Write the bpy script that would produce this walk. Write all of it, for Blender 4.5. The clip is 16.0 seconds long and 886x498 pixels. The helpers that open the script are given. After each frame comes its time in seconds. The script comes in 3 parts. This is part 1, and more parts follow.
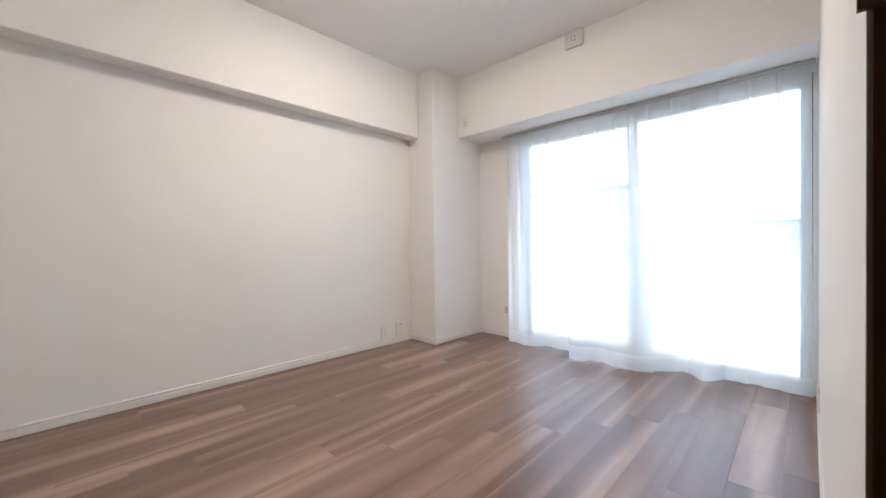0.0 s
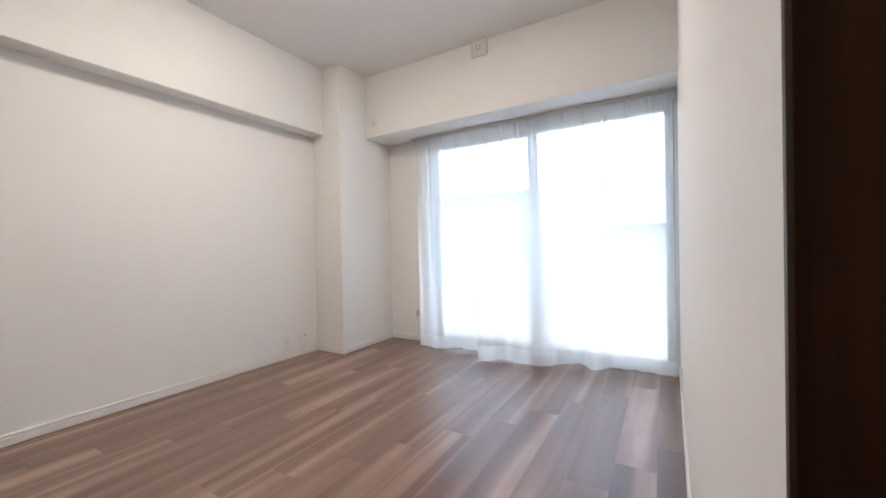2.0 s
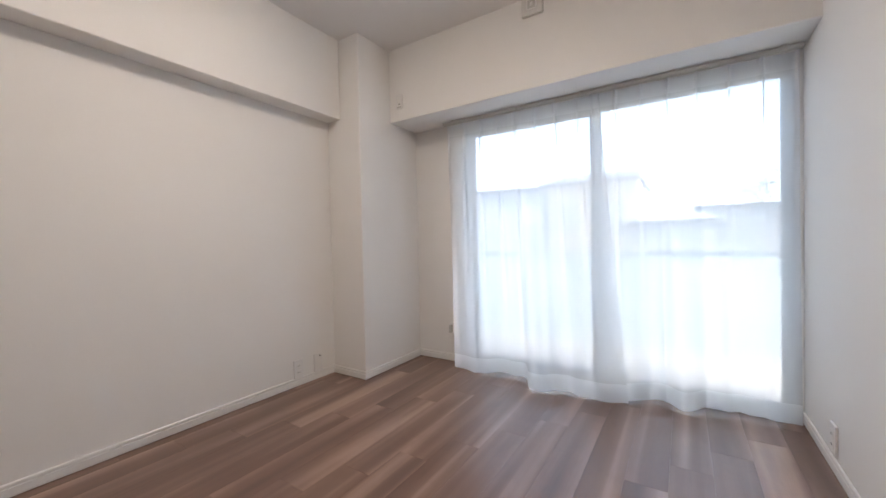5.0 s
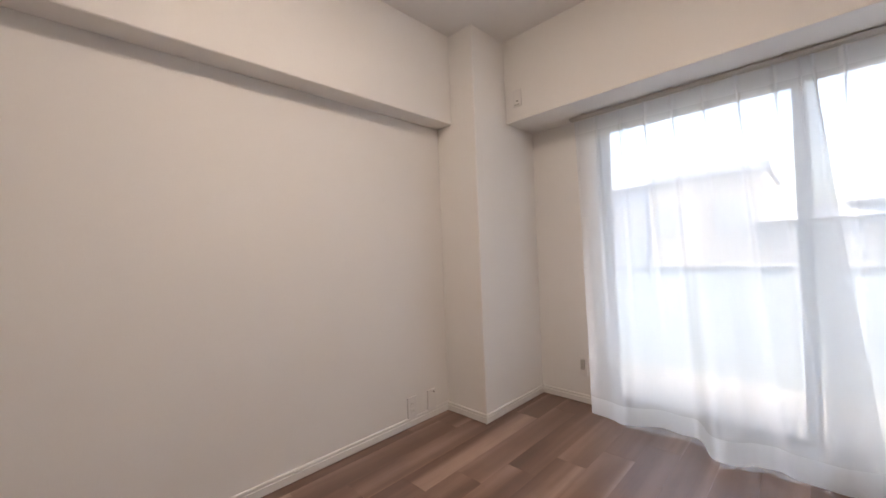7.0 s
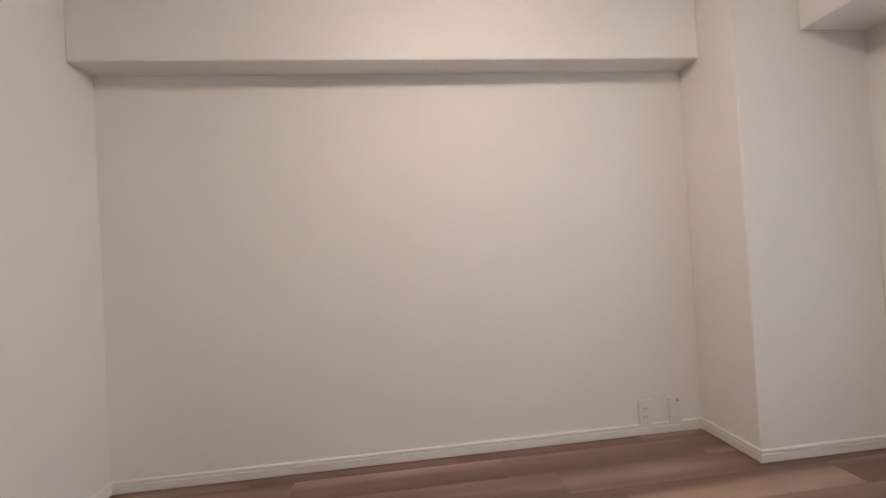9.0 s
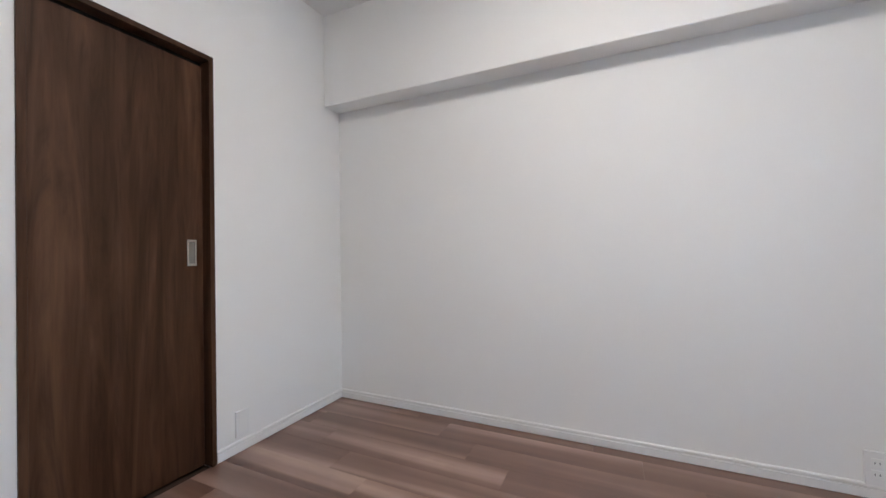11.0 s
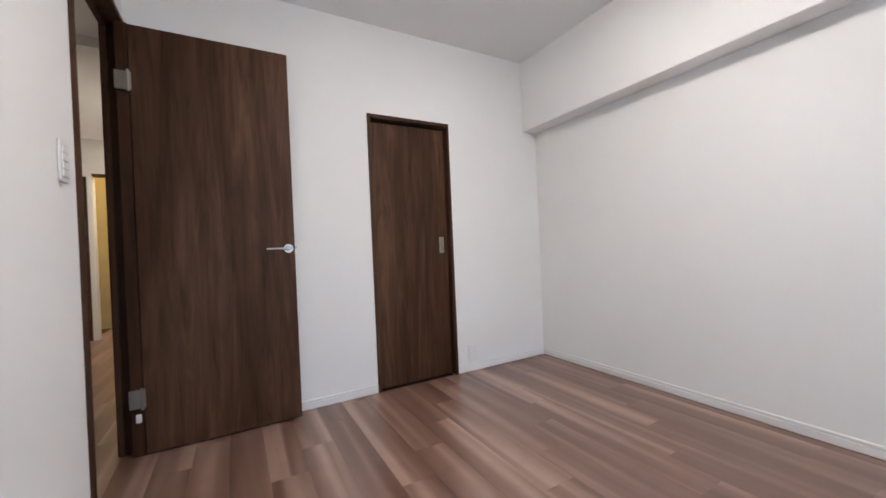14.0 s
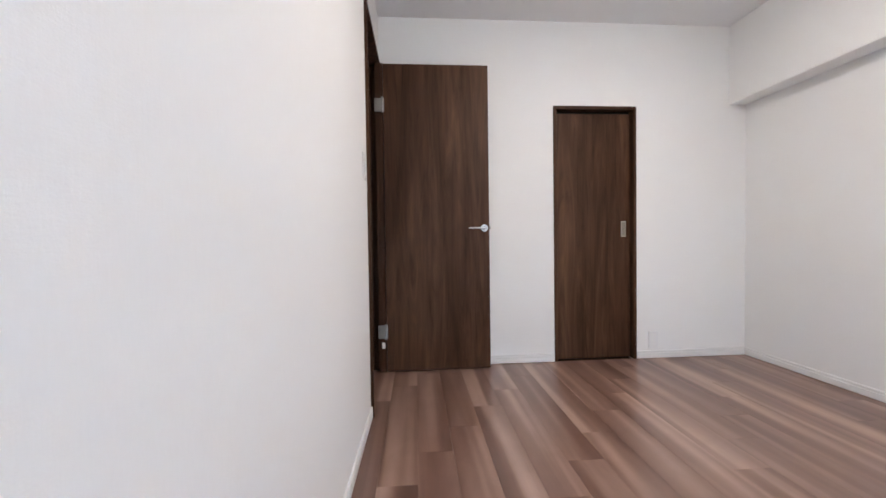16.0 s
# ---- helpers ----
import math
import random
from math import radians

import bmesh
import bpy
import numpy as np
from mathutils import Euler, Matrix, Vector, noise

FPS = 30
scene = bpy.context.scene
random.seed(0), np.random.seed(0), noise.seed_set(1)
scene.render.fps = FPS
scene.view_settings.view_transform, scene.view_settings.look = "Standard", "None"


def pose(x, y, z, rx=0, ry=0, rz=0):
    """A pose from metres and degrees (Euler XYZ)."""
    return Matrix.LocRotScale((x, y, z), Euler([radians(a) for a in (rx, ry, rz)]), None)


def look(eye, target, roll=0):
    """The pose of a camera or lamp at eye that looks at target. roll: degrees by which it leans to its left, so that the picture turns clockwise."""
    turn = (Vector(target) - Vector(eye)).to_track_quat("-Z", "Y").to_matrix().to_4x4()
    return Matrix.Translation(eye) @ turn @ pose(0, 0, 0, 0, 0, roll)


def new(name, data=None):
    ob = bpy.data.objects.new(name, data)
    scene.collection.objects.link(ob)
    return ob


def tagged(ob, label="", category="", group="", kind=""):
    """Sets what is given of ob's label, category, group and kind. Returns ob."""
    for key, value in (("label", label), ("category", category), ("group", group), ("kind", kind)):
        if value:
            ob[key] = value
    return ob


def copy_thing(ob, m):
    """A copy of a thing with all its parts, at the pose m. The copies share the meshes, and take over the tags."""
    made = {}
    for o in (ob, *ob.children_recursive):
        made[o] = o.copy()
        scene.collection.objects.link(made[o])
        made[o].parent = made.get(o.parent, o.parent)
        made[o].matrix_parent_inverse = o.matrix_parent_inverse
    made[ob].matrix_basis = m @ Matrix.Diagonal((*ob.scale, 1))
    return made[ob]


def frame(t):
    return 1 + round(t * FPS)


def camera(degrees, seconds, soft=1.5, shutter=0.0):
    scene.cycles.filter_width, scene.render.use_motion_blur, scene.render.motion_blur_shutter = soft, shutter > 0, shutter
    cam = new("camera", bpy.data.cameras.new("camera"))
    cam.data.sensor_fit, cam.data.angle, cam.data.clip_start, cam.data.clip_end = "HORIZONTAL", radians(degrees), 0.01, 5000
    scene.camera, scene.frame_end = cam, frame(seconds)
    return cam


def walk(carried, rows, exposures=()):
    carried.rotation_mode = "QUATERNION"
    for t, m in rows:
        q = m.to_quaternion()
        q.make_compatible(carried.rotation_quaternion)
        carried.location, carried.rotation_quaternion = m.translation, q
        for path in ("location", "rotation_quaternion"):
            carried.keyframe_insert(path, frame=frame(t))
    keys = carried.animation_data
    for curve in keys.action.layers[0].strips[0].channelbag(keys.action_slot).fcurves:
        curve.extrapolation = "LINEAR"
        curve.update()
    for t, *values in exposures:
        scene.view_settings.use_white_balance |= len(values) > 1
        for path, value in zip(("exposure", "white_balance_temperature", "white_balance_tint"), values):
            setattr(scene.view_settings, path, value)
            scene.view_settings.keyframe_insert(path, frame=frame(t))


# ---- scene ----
cam = camera(99.7, 16.0, shutter=0.15)

PATH = [
    (0, (2.588, 0.488, 0.859), (1.207, 1.929, 0.837), -0.6),
    (0.5, (2.589, 0.488, 0.89), (1.288, 2.023, 0.863), -0.8),
    (1, (2.590, 0.505, 0.887), (1.402, 2.124, 0.88), -0.6),
    (1.5, (2.586, 0.514, 0.891), (1.504, 2.2, 0.890), -0.7),
    (2, (2.573, 0.554, 0.869), (1.553, 2.279, 0.852), -1.1),
    (2.5, (2.546, 0.612, 0.884), (1.539, 2.341, 0.83), -1.5),
    (3, (2.495, 0.643, 0.904), (1.516, 2.386, 0.839), -1.6),
    (5.5, (2.037, 0.957, 0.949), (0.912, 2.61, 0.925), -1.6),
    (6, (1.904, 0.987, 0.996), (0.718, 2.597, 0.978), -2.1),
    (6.5, (1.786, 0.998, 1.003), (0.494, 2.524, 1.009), -1.8),
    (7, (1.719, 1.041, 1.015), (0.306, 2.456, 1.033), -2.3),
    (7.5, (1.684, 1.09, 0.997), (0.123, 2.341, 1.017), -3.2),
    (8, (1.685, 1.128, 0.98), (-0.041, 2.146, 1.011), -4.2),
    (8.5, (1.686, 1.175, 0.939), (-0.187, 1.872, 1.007), -3.8),
    (9, (1.761, 1.314, 0.95), (-0.229, 1.515, 0.978), -3.3),
    (9.5, (1.789, 1.379, 0.947), (-0.205, 1.218, 0.961), -2.7),
    (10, (1.842, 1.425, 0.932), (-0.111, 0.992, 0.941), -1.8),
    (10.2, (1.855, 1.443, 0.936), (-0.075, 0.919, 0.942), -1.4),
    (12.5, (1.989, 2.05, 0.878), (0.512, 0.702, 0.897), -1.0),
    (13, (2.046, 2.143, 0.924), (0.72, 0.646, 0.913), -0.9),
    (13.5, (2.125, 2.231, 0.941), (0.957, 0.607, 0.925), -1.6),
    (14, (2.194, 2.304, 0.909), (1.221, 0.557, 0.902), -2.5),
    (14.5, (2.249, 2.383, 0.933), (1.53, 0.518, 0.896), -2.6),
    (15, (2.302, 2.454, 0.903), (1.81, 0.515, 0.883), -2.6),
    (15.5, (2.365, 2.515, 0.894), (2.055, 0.539, 0.864), -1.6),
    (16, (2.389, 2.555, 0.863), (2.246, 0.56, 0.818), -0.8),
]
EXPOSURES = [(0, 4.27, 6680, 12), (3.0, 4.03, 6800, 13), (5.5, 3.72, 7100, 17), (6.5, 3.7, 7450, 20), (7.5, 3.7, 7700, 20), (8.5, 3.82, 7900, 22), (9.0, 3.87, 7350, 18), (9.5, 3.96, 6650, 14), (10.0, 4.03, 6150, 12), (12.5, 4.18, 6050, 10), (14.0, 4.33, 6170, 12), (16.0, 4.47, 6250, 13)]
walk(cam, [(t, look(eye, target, roll)) for t, eye, target, roll in PATH], EXPOSURES)

# ---- world, sun, exposure ----
world = bpy.data.worlds.new("sky")
scene.world = world
world.use_nodes = True
wn = world.node_tree
sky = wn.nodes.new("ShaderNodeTexSky")
sky.sky_type = "NISHITA"
sky.sun_disc = False
sky.sun_elevation = radians(41)
sky.sun_rotation = radians(104)
sky.air_density, sky.dust_density, sky.ozone_density = 1.0, 4.0, 1.0
wn.links.new(sky.outputs[0], wn.nodes["Background"].inputs[0])
wn.nodes["Background"].inputs[1].default_value = 0.138

sun_data = bpy.data.lights.new("sun", "SUN")
sun_data.energy, sun_data.angle, sun_data.color = 1.5, radians(12), (1.0, 0.96, 0.9)
sun = new("sun", sun_data)
sun.matrix_world = look((10, -2.5, 9), (0, 0, 0))


# ---- materials ----
def material(name):
    m = bpy.data.materials.new(name)
    m.use_nodes = True
    t = m.node_tree
    return m, t, t.nodes["Principled BSDF"], t.nodes.new, t.links.new


def mixer(node, link, a, b, fac, mode="MIX"):
    x = node("ShaderNodeMix")
    x.data_type, x.blend_type = "RGBA", mode
    for sock, v in ((x.inputs[0], fac), (x.inputs[6], a), (x.inputs[7], b)):
        if isinstance(v, (int, float)):
            sock.default_value = v
        elif isinstance(v, tuple):
            sock.default_value = (*v, 1) if len(v) == 3 else v
        else:
            link(v, sock)
    return x.outputs[2]


def coords(node, link, scale, kind="Object"):
    c, mp = node("ShaderNodeTexCoord"), node("ShaderNodeMapping")
    mp.inputs["Scale"].default_value = scale
    link(c.outputs[kind], mp.inputs[0])
    return mp


def noise_tex(node, link, vec, scale, detail=4, rough=0.55, distortion=0.0):
    n = node("ShaderNodeTexNoise")
    n.inputs["Scale"].default_value, n.inputs["Detail"].default_value = scale, detail
    n.inputs["Roughness"].default_value, n.inputs["Distortion"].default_value = rough, distortion
    link(vec, n.inputs["Vector"])
    return n.outputs["Fac"]


def ramp(node, link, fac, stops):
    r = node("ShaderNodeValToRGB")
    els = r.color_ramp.elements
    while len(els) < len(stops):
        els.new(0.5)
    for e, (p, c) in zip(els, stops):
        e.position, e.color = p, (*c, 1)
    link(fac, r.inputs[0])
    return r.outputs[0]


def bump(node, link, height, strength, distance, bsdf):
    b = node("ShaderNodeBump")
    b.inputs["Strength"].default_value, b.inputs["Distance"].default_value = strength, distance
    link(height, b.inputs["Height"])
    link(b.outputs[0], bsdf.inputs["Normal"])


def plain(name, color, rough=0.5, metal=0.0, grain=300.0, vary=0.06, relief=0.03):
    m, t, p, node, link = material(name)
    mp = coords(node, link, (1, 1, 1))
    n1 = noise_tex(node, link, mp.outputs[0], 6.0)
    n2 = noise_tex(node, link, mp.outputs[0], grain, 2)
    dark = tuple(c * (1 - vary) for c in color)
    lite = tuple(min(1.0, c * (1 + vary)) for c in color)
    link(mixer(node, link, dark, lite, n1), p.inputs["Base Color"])
    p.inputs["Roughness"].default_value, p.inputs["Metallic"].default_value = rough, metal
    bump(node, link, n2, relief, 0.001, p)
    return m


def wallpaper(name, color, weave=1.0):
    """Vinyl wall covering with a fine woven emboss."""
    m, t, p, node, link = material(name)
    mp = coords(node, link, (1, 1, 1))
    blot = noise_tex(node, link, mp.outputs[0], 1.6, 3)
    fine = noise_tex(node, link, mp.outputs[0], 420.0, 2)
    tall = coords(node, link, (260, 260, 45))
    thread = noise_tex(node, link, tall.outputs[0], 1.0, 3)
    flat = coords(node, link, (50, 50, 300))
    weft = noise_tex(node, link, flat.outputs[0], 1.0, 3)
    a = mixer(node, link, tuple(c * 0.965 for c in color), color, blot)
    b = mixer(node, link, tuple(c * 0.93 for c in color), color, thread)
    link(mixer(node, link, a, b, 0.45), p.inputs["Base Color"])
    h1 = mixer(node, link, thread, weft, 0.5)
    h2 = mixer(node, link, h1, fine, 0.35)
    p.inputs["Roughness"].default_value = 0.72
    p.inputs["Specular IOR Level"].default_value = 0.25
    bump(node, link, h2, 0.25 * weave, 0.0012, p)
    return m


def walnut(name, tone=1.0):
    """Dark walnut-print door sheet, grain upright."""
    m, t, p, node, link = material(name)
    broad = coords(node, link, (7.0, 7.0, 0.55))
    band = noise_tex(node, link, broad.outputs[0], 1.0, 4, 0.6, 0.9)
    figure = coords(node, link, (13, 13, 1.2))
    fig = noise_tex(node, link, figure.outputs[0], 1.0, 5, 0.6, 2.4)
    pores = coords(node, link, (330, 330, 11))
    pore = noise_tex(node, link, pores.outputs[0], 1.0, 3, 0.6)
    k = 0.98 * tone
    c1 = ramp(node, link, band, [(0.30, (0.038 * k, 0.0160 * k, 0.0075 * k)), (0.48, (0.068 * k, 0.0310 * k, 0.0156 * k)), (0.60, (0.092 * k, 0.0445 * k, 0.0236 * k)), (0.74, (0.126 * k, 0.0640 * k, 0.0355 * k))])
    c2 = ramp(node, link, fig, [(0.34, (0.48, 0.45, 0.44)), (0.46, (0.90, 0.89, 0.88)), (0.56, (1.10, 1.09, 1.07)), (0.68, (1.45, 1.42, 1.36))])
    c3 = mixer(node, link, c1, c2, 0.62, "MULTIPLY")
    c4 = ramp(node, link, pore, [(0.36, (0.72, 0.70, 0.70)), (0.50, (1, 1, 1))])
    link(mixer(node, link, c3, c4, 0.3, "MULTIPLY"), p.inputs["Base Color"])
    p.inputs["Roughness"].default_value = 0.5
    p.inputs["Specular IOR Level"].default_value = 0.18
    bump(node, link, pore, 0.10, 0.0006, p)
    return m


def flooring(name):
    """Sheet flooring plank: reddish brown wood with pale lengthwise streaks, each plank its own tone and grain."""
    m, t, p, node, link = material(name)
    info = node("ShaderNodeObjectInfo")
    c = node("ShaderNodeTexCoord")
    shift = node("ShaderNodeVectorMath")
    shift.operation = "MULTIPLY_ADD"
    comb = node("ShaderNodeCombineXYZ")
    link(info.outputs["Random"], comb.inputs[0])
    link(info.outputs["Random"], comb.inputs[1])
    link(comb.outputs[0], shift.inputs[0])
    shift.inputs[1].default_value = (37.0, 91.0, 0)
    link(c.outputs["Object"], shift.inputs[2])

    def stretched(s):
        mp = node("ShaderNodeMapping")
        mp.inputs["Scale"].default_value = s
        link(shift.outputs[0], mp.inputs[0])
        return mp.outputs[0]

    def maths(op, a, b):
        x = node("ShaderNodeMath")
        x.operation = op
        for sock, v in zip(x.inputs, (a, b)):
            if isinstance(v, (int, float)):
                sock.default_value = v
            else:
                link(v, sock)
        return x.outputs[0]
    # the print of a plank: heartwood on one long side, paling towards the other, its border wandering along the length
    split = node("ShaderNodeSeparateXYZ")
    link(c.outputs["Object"], split.inputs[0])
    across = maths("DIVIDE", split.outputs[0], 0.1455)
    flow = noise_tex(node, link, stretched((1.2, 1.5, 1)), 1.0, 2, 0.5)
    edge = maths("ADD", across, maths("MULTIPLY", maths("SUBTRACT", flow, 0.5), 0.9))
    wide = noise_tex(node, link, stretched((9.5, 0.42, 1)), 1.0, 1.6, 0.42, 0.5)
    lean = maths("MULTIPLY", maths("SUBTRACT", maths("FRACT", maths("MULTIPLY", info.outputs["Random"], 57.0), 0), 0.45), 0.50)
    heart = maths("ADD", maths("ADD", maths("MULTIPLY", wide, 0.95), 0.06), maths("MULTIPLY", maths("SUBTRACT", edge, 0.5), lean))
    fig = noise_tex(node, link, stretched((26, 1.2, 1)), 1.0, 2, 0.5, 0.8)
    blot = noise_tex(node, link, stretched((9, 5, 1)), 1.0, 3, 0.6, 0.6)
    pore = noise_tex(node, link, stretched((420, 9, 1)), 1.0, 2)
    tone = ramp(node, link, info.outputs["Random"], [(0.0, (0.86, 0.84, 0.83)), (0.3, (0.95, 0.94, 0.93)), (0.7, (1.02, 1.02, 1.02)), (1.0, (1.14, 1.15, 1.16))])
    base = ramp(node, link, heart, [(0.30, (0.138, 0.071, 0.050)), (0.46, (0.180, 0.097, 0.070)), (0.57, (0.236, 0.138, 0.102)), (0.65, (0.320, 0.199, 0.152)), (0.76, (0.425, 0.284, 0.222))])
    c1 = mixer(node, link, base, tone, 0.7, "MULTIPLY")
    f = ramp(node, link, fig, [(0.34, (0.76, 0.74, 0.73)), (0.5, (0.99, 0.99, 0.99)), (0.66, (1.15, 1.15, 1.15))])
    c2 = mixer(node, link, c1, f, 0.26, "MULTIPLY")
    bl = ramp(node, link, blot, [(0.32, (0.86, 0.85, 0.85)), (0.6, (1.05, 1.05, 1.05))])
    c3 = mixer(node, link, c2, bl, 0.6, "MULTIPLY")
    po = ramp(node, link, pore, [(0.36, (0.75, 0.74, 0.73)), (0.5, (1, 1, 1))])
    link(mixer(node, link, c3, po, 0.22, "MULTIPLY"), p.inputs["Base Color"])
    r = node("ShaderNodeMapRange")
    r.inputs[3].default_value, r.inputs[4].default_value = 0.27, 0.36
    p.inputs["Specular IOR Level"].default_value = 0.6
    p.inputs["Coat Weight"].default_value, p.inputs["Coat Roughness"].default_value = 0.30, 0.30
    link(fig, r.inputs[0])
    link(r.outputs[0], p.inputs["Roughness"])
    bump(node, link, pore, 0.012, 0.0004, p)
    return m


def sheer(name, open_part, white=(0.92, 0.943, 0.962)):
    """Voile: part of the light passes straight between the threads, the rest is scattered to both sides."""
    m = bpy.data.materials.new(name)
    m.use_nodes = True
    t = m.node_tree
    t.nodes.clear()
    node, link = t.nodes.new, t.links.new
    out = node("ShaderNodeOutputMaterial")
    tr, tl, df = node("ShaderNodeBsdfTransparent"), node("ShaderNodeBsdfTranslucent"), node("ShaderNodeBsdfDiffuse")
    a, b = node("ShaderNodeMixShader"), node("ShaderNodeMixShader")
    tl.inputs[0].default_value = df.inputs[0].default_value = (*white, 1)
    mp = coords(node, link, (55, 55, 8))
    n = noise_tex(node, link, mp.outputs[0], 1.0, 4)
    r = node("ShaderNodeMapRange")
    r.inputs[3].default_value, r.inputs[4].default_value = open_part + 0.015, open_part - 0.015
    link(n, r.inputs[0])
    a.inputs[0].default_value = 0.30
    link(tl.outputs[0], a.inputs[1])
    link(df.outputs[0], a.inputs[2])
    s = node("ShaderNodeMath")
    s.operation = "SUBTRACT"
    s.inputs[0].default_value = 1.0
    link(r.outputs[0], s.inputs[1])
    link(s.outputs[0], b.inputs[0])
    link(tr.outputs[0], b.inputs[1])
    link(a.outputs[0], b.inputs[2])
    link(b.outputs[0], out.inputs[0])
    return m


def glass(name, rough=0.0):
    m, t, p, node, link = material(name)
    g, tr, mx, fr = node("ShaderNodeBsdfGlossy"), node("ShaderNodeBsdfTransparent"), node("ShaderNodeMixShader"), node("ShaderNodeFresnel")
    g.inputs["Roughness"].default_value = rough
    tr.inputs[0].default_value = (0.93, 0.96, 0.95, 1)
    link(fr.outputs[0], mx.inputs[0])
    link(tr.outputs[0], mx.inputs[1])
    link(g.outputs[0], mx.inputs[2])
    link(mx.outputs[0], t.nodes["Material Output"].inputs[0])
    return m


M_WALL = wallpaper("wallpaper", (0.85, 0.84, 0.82))
M_CEIL = wallpaper("ceiling_paper", (0.86, 0.85, 0.84), 0.7)
M_TRIM = plain("white_trim", (0.80, 0.79, 0.77), 0.42, vary=0.02)
M_WALNUT = walnut("walnut_sheet")
M_FRAME = walnut("walnut_frame", 0.85)
M_FLOOR = flooring("wood_flooring")
M_SUB = plain("floor_base", (0.05, 0.03, 0.022), 0.8)
M_STEEL = plain("satin_steel", (0.45, 0.415, 0.37), 0.26, 1.0, vary=0.04)
M_NICKEL = plain("brushed_nickel", (0.44, 0.425, 0.40), 0.38, 1.0, vary=0.05)
M_PLATEDK = plain("dark_bronze_plate", (0.085, 0.062, 0.044), 0.5, 1.0, vary=0.15)
M_SCREW = plain("dark_nickel", (0.06, 0.052, 0.045), 0.4, 1.0, vary=0.1)
M_PLASTIC = plain("white_plastic", (0.79, 0.78, 0.77), 0.35, vary=0.02)
# steel darkened in colour for the shade inside the recessed pulls
M_CUP = plain("shade_tinted_steel", (0.27, 0.25, 0.22), 0.35, 1.0, vary=0.05)
# duct cover plastic, a tone darker than the wall plates
M_VENT = plain("pale_grey_plastic", (0.66, 0.645, 0.62), 0.45, vary=0.03)
M_IVORY = plain("grey_plastic", (0.55, 0.54, 0.52), 0.4, vary=0.03)
# near-black put in place of the shade inside slots, tracks and the strike hole
M_SLOT = plain("slot_shade_black", (0.010, 0.009, 0.008), 0.9)
M_SASH = plain("grey_aluminium", (0.17, 0.165, 0.16), 0.45, 0.4, vary=0.04)
M_RAIL = plain("rail_metal", (0.66, 0.64, 0.60), 0.45, 0.0, vary=0.05)
M_VOILE = sheer("white_voile", 0.25)
M_HEM = sheer("doubled_voile", 0.17)
M_HEMBAND = sheer("hem_voile", 0.05)
M_GLASS = glass("window_glass")
M_CONC = plain("pale_concrete", (0.32, 0.33, 0.345), 0.85, grain=60, vary=0.12, relief=0.3)
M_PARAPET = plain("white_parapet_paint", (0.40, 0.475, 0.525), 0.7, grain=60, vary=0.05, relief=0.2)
# coping coloured darker than the panel to offset the skylight on its top
M_COPING = plain("darkened_coping", (0.21, 0.23, 0.25), 0.8, grain=60, vary=0.08, relief=0.2)
M_BALCONY = plain("balcony_concrete", (0.27, 0.28, 0.29), 0.85, grain=60, vary=0.1, relief=0.3)
M_BLDG_A = plain("blue_grey_render", (0.22, 0.26, 0.34), 0.85, grain=20, vary=0.08, relief=0.3)
M_BLDG_B = plain("beige_render", (0.29, 0.27, 0.24), 0.85, grain=20, vary=0.08, relief=0.3)
M_ROOF = plain("grey_roof", (0.28, 0.31, 0.37), 0.8, grain=15, vary=0.15, relief=0.3)
M_PANE = plain("grey_pane", (0.24, 0.26, 0.29), 0.15, vary=0.1)
M_BARK = plain("bark", (0.10, 0.075, 0.055), 0.9, grain=40, vary=0.3, relief=0.5)
M_LEAF = plain("leaf", (0.06, 0.085, 0.045), 0.7, grain=30, vary=0.35)
M_ASPHALT = plain("asphalt", (0.06, 0.06, 0.06), 0.9, grain=80, vary=0.2, relief=0.4)
M_OAK = plain("light_oak", (0.46, 0.36, 0.17), 0.5, grain=90, vary=0.15)
M_ROOM_LAMP = bpy.data.materials.new("room_lamp_glow")
M_ROOM_LAMP.use_nodes = True
M_ROOM_LAMP.node_tree.nodes["Principled BSDF"].inputs["Emission Color"].default_value = (1.0, 0.91, 0.82, 1)
M_ROOM_LAMP.node_tree.nodes["Principled BSDF"].inputs["Emission Strength"].default_value = 2.32
M_LAMP = bpy.data.materials.new("warm_lamp_glow")
M_LAMP.use_nodes = True
M_LAMP.node_tree.nodes["Principled BSDF"].inputs["Emission Color"].default_value = (1.0, 0.72, 0.35, 1)
M_LAMP.node_tree.nodes["Principled BSDF"].inputs["Emission Strength"].default_value = 2.0


# ---- mesh helpers ----
def box(bm, x0, x1, y0, y1, z0, z1, bevel=0.0, seg=1):
    vs = [bm.verts.new((x, y, z)) for x in (x0, x1) for y in (y0, y1) for z in (z0, z1)]
    fs = [bm.faces.new([vs[i] for i in q]) for q in ((0, 1, 3, 2), (4, 6, 7, 5), (0, 4, 5, 1), (2, 3, 7, 6), (0, 2, 6, 4), (1, 5, 7, 3))]
    if bevel:
        es = list({e for f in fs for e in f.edges})
        bmesh.ops.bevel(bm, geom=es, offset=bevel, segments=seg, affect="EDGES", profile=0.6)
    return bm


def boxes(*dims, bevel=0.0, seg=1):
    bm = bmesh.new()
    for d in dims:
        box(bm, *d, bevel=bevel, seg=seg)
    return bm


def rod(bm, a, b, r0, r1=None, n=16, cap=True):
    """A round bar from a to b."""
    a, b = Vector(a), Vector(b)
    m = Matrix.Translation((a + b) / 2) @ (b - a).to_track_quat("Z", "Y").to_matrix().to_4x4()
    bmesh.ops.create_cone(bm, cap_ends=cap, segments=n, radius1=r0, radius2=r0 if r1 is None else r1, depth=(b - a).length, matrix=m)
    return bm


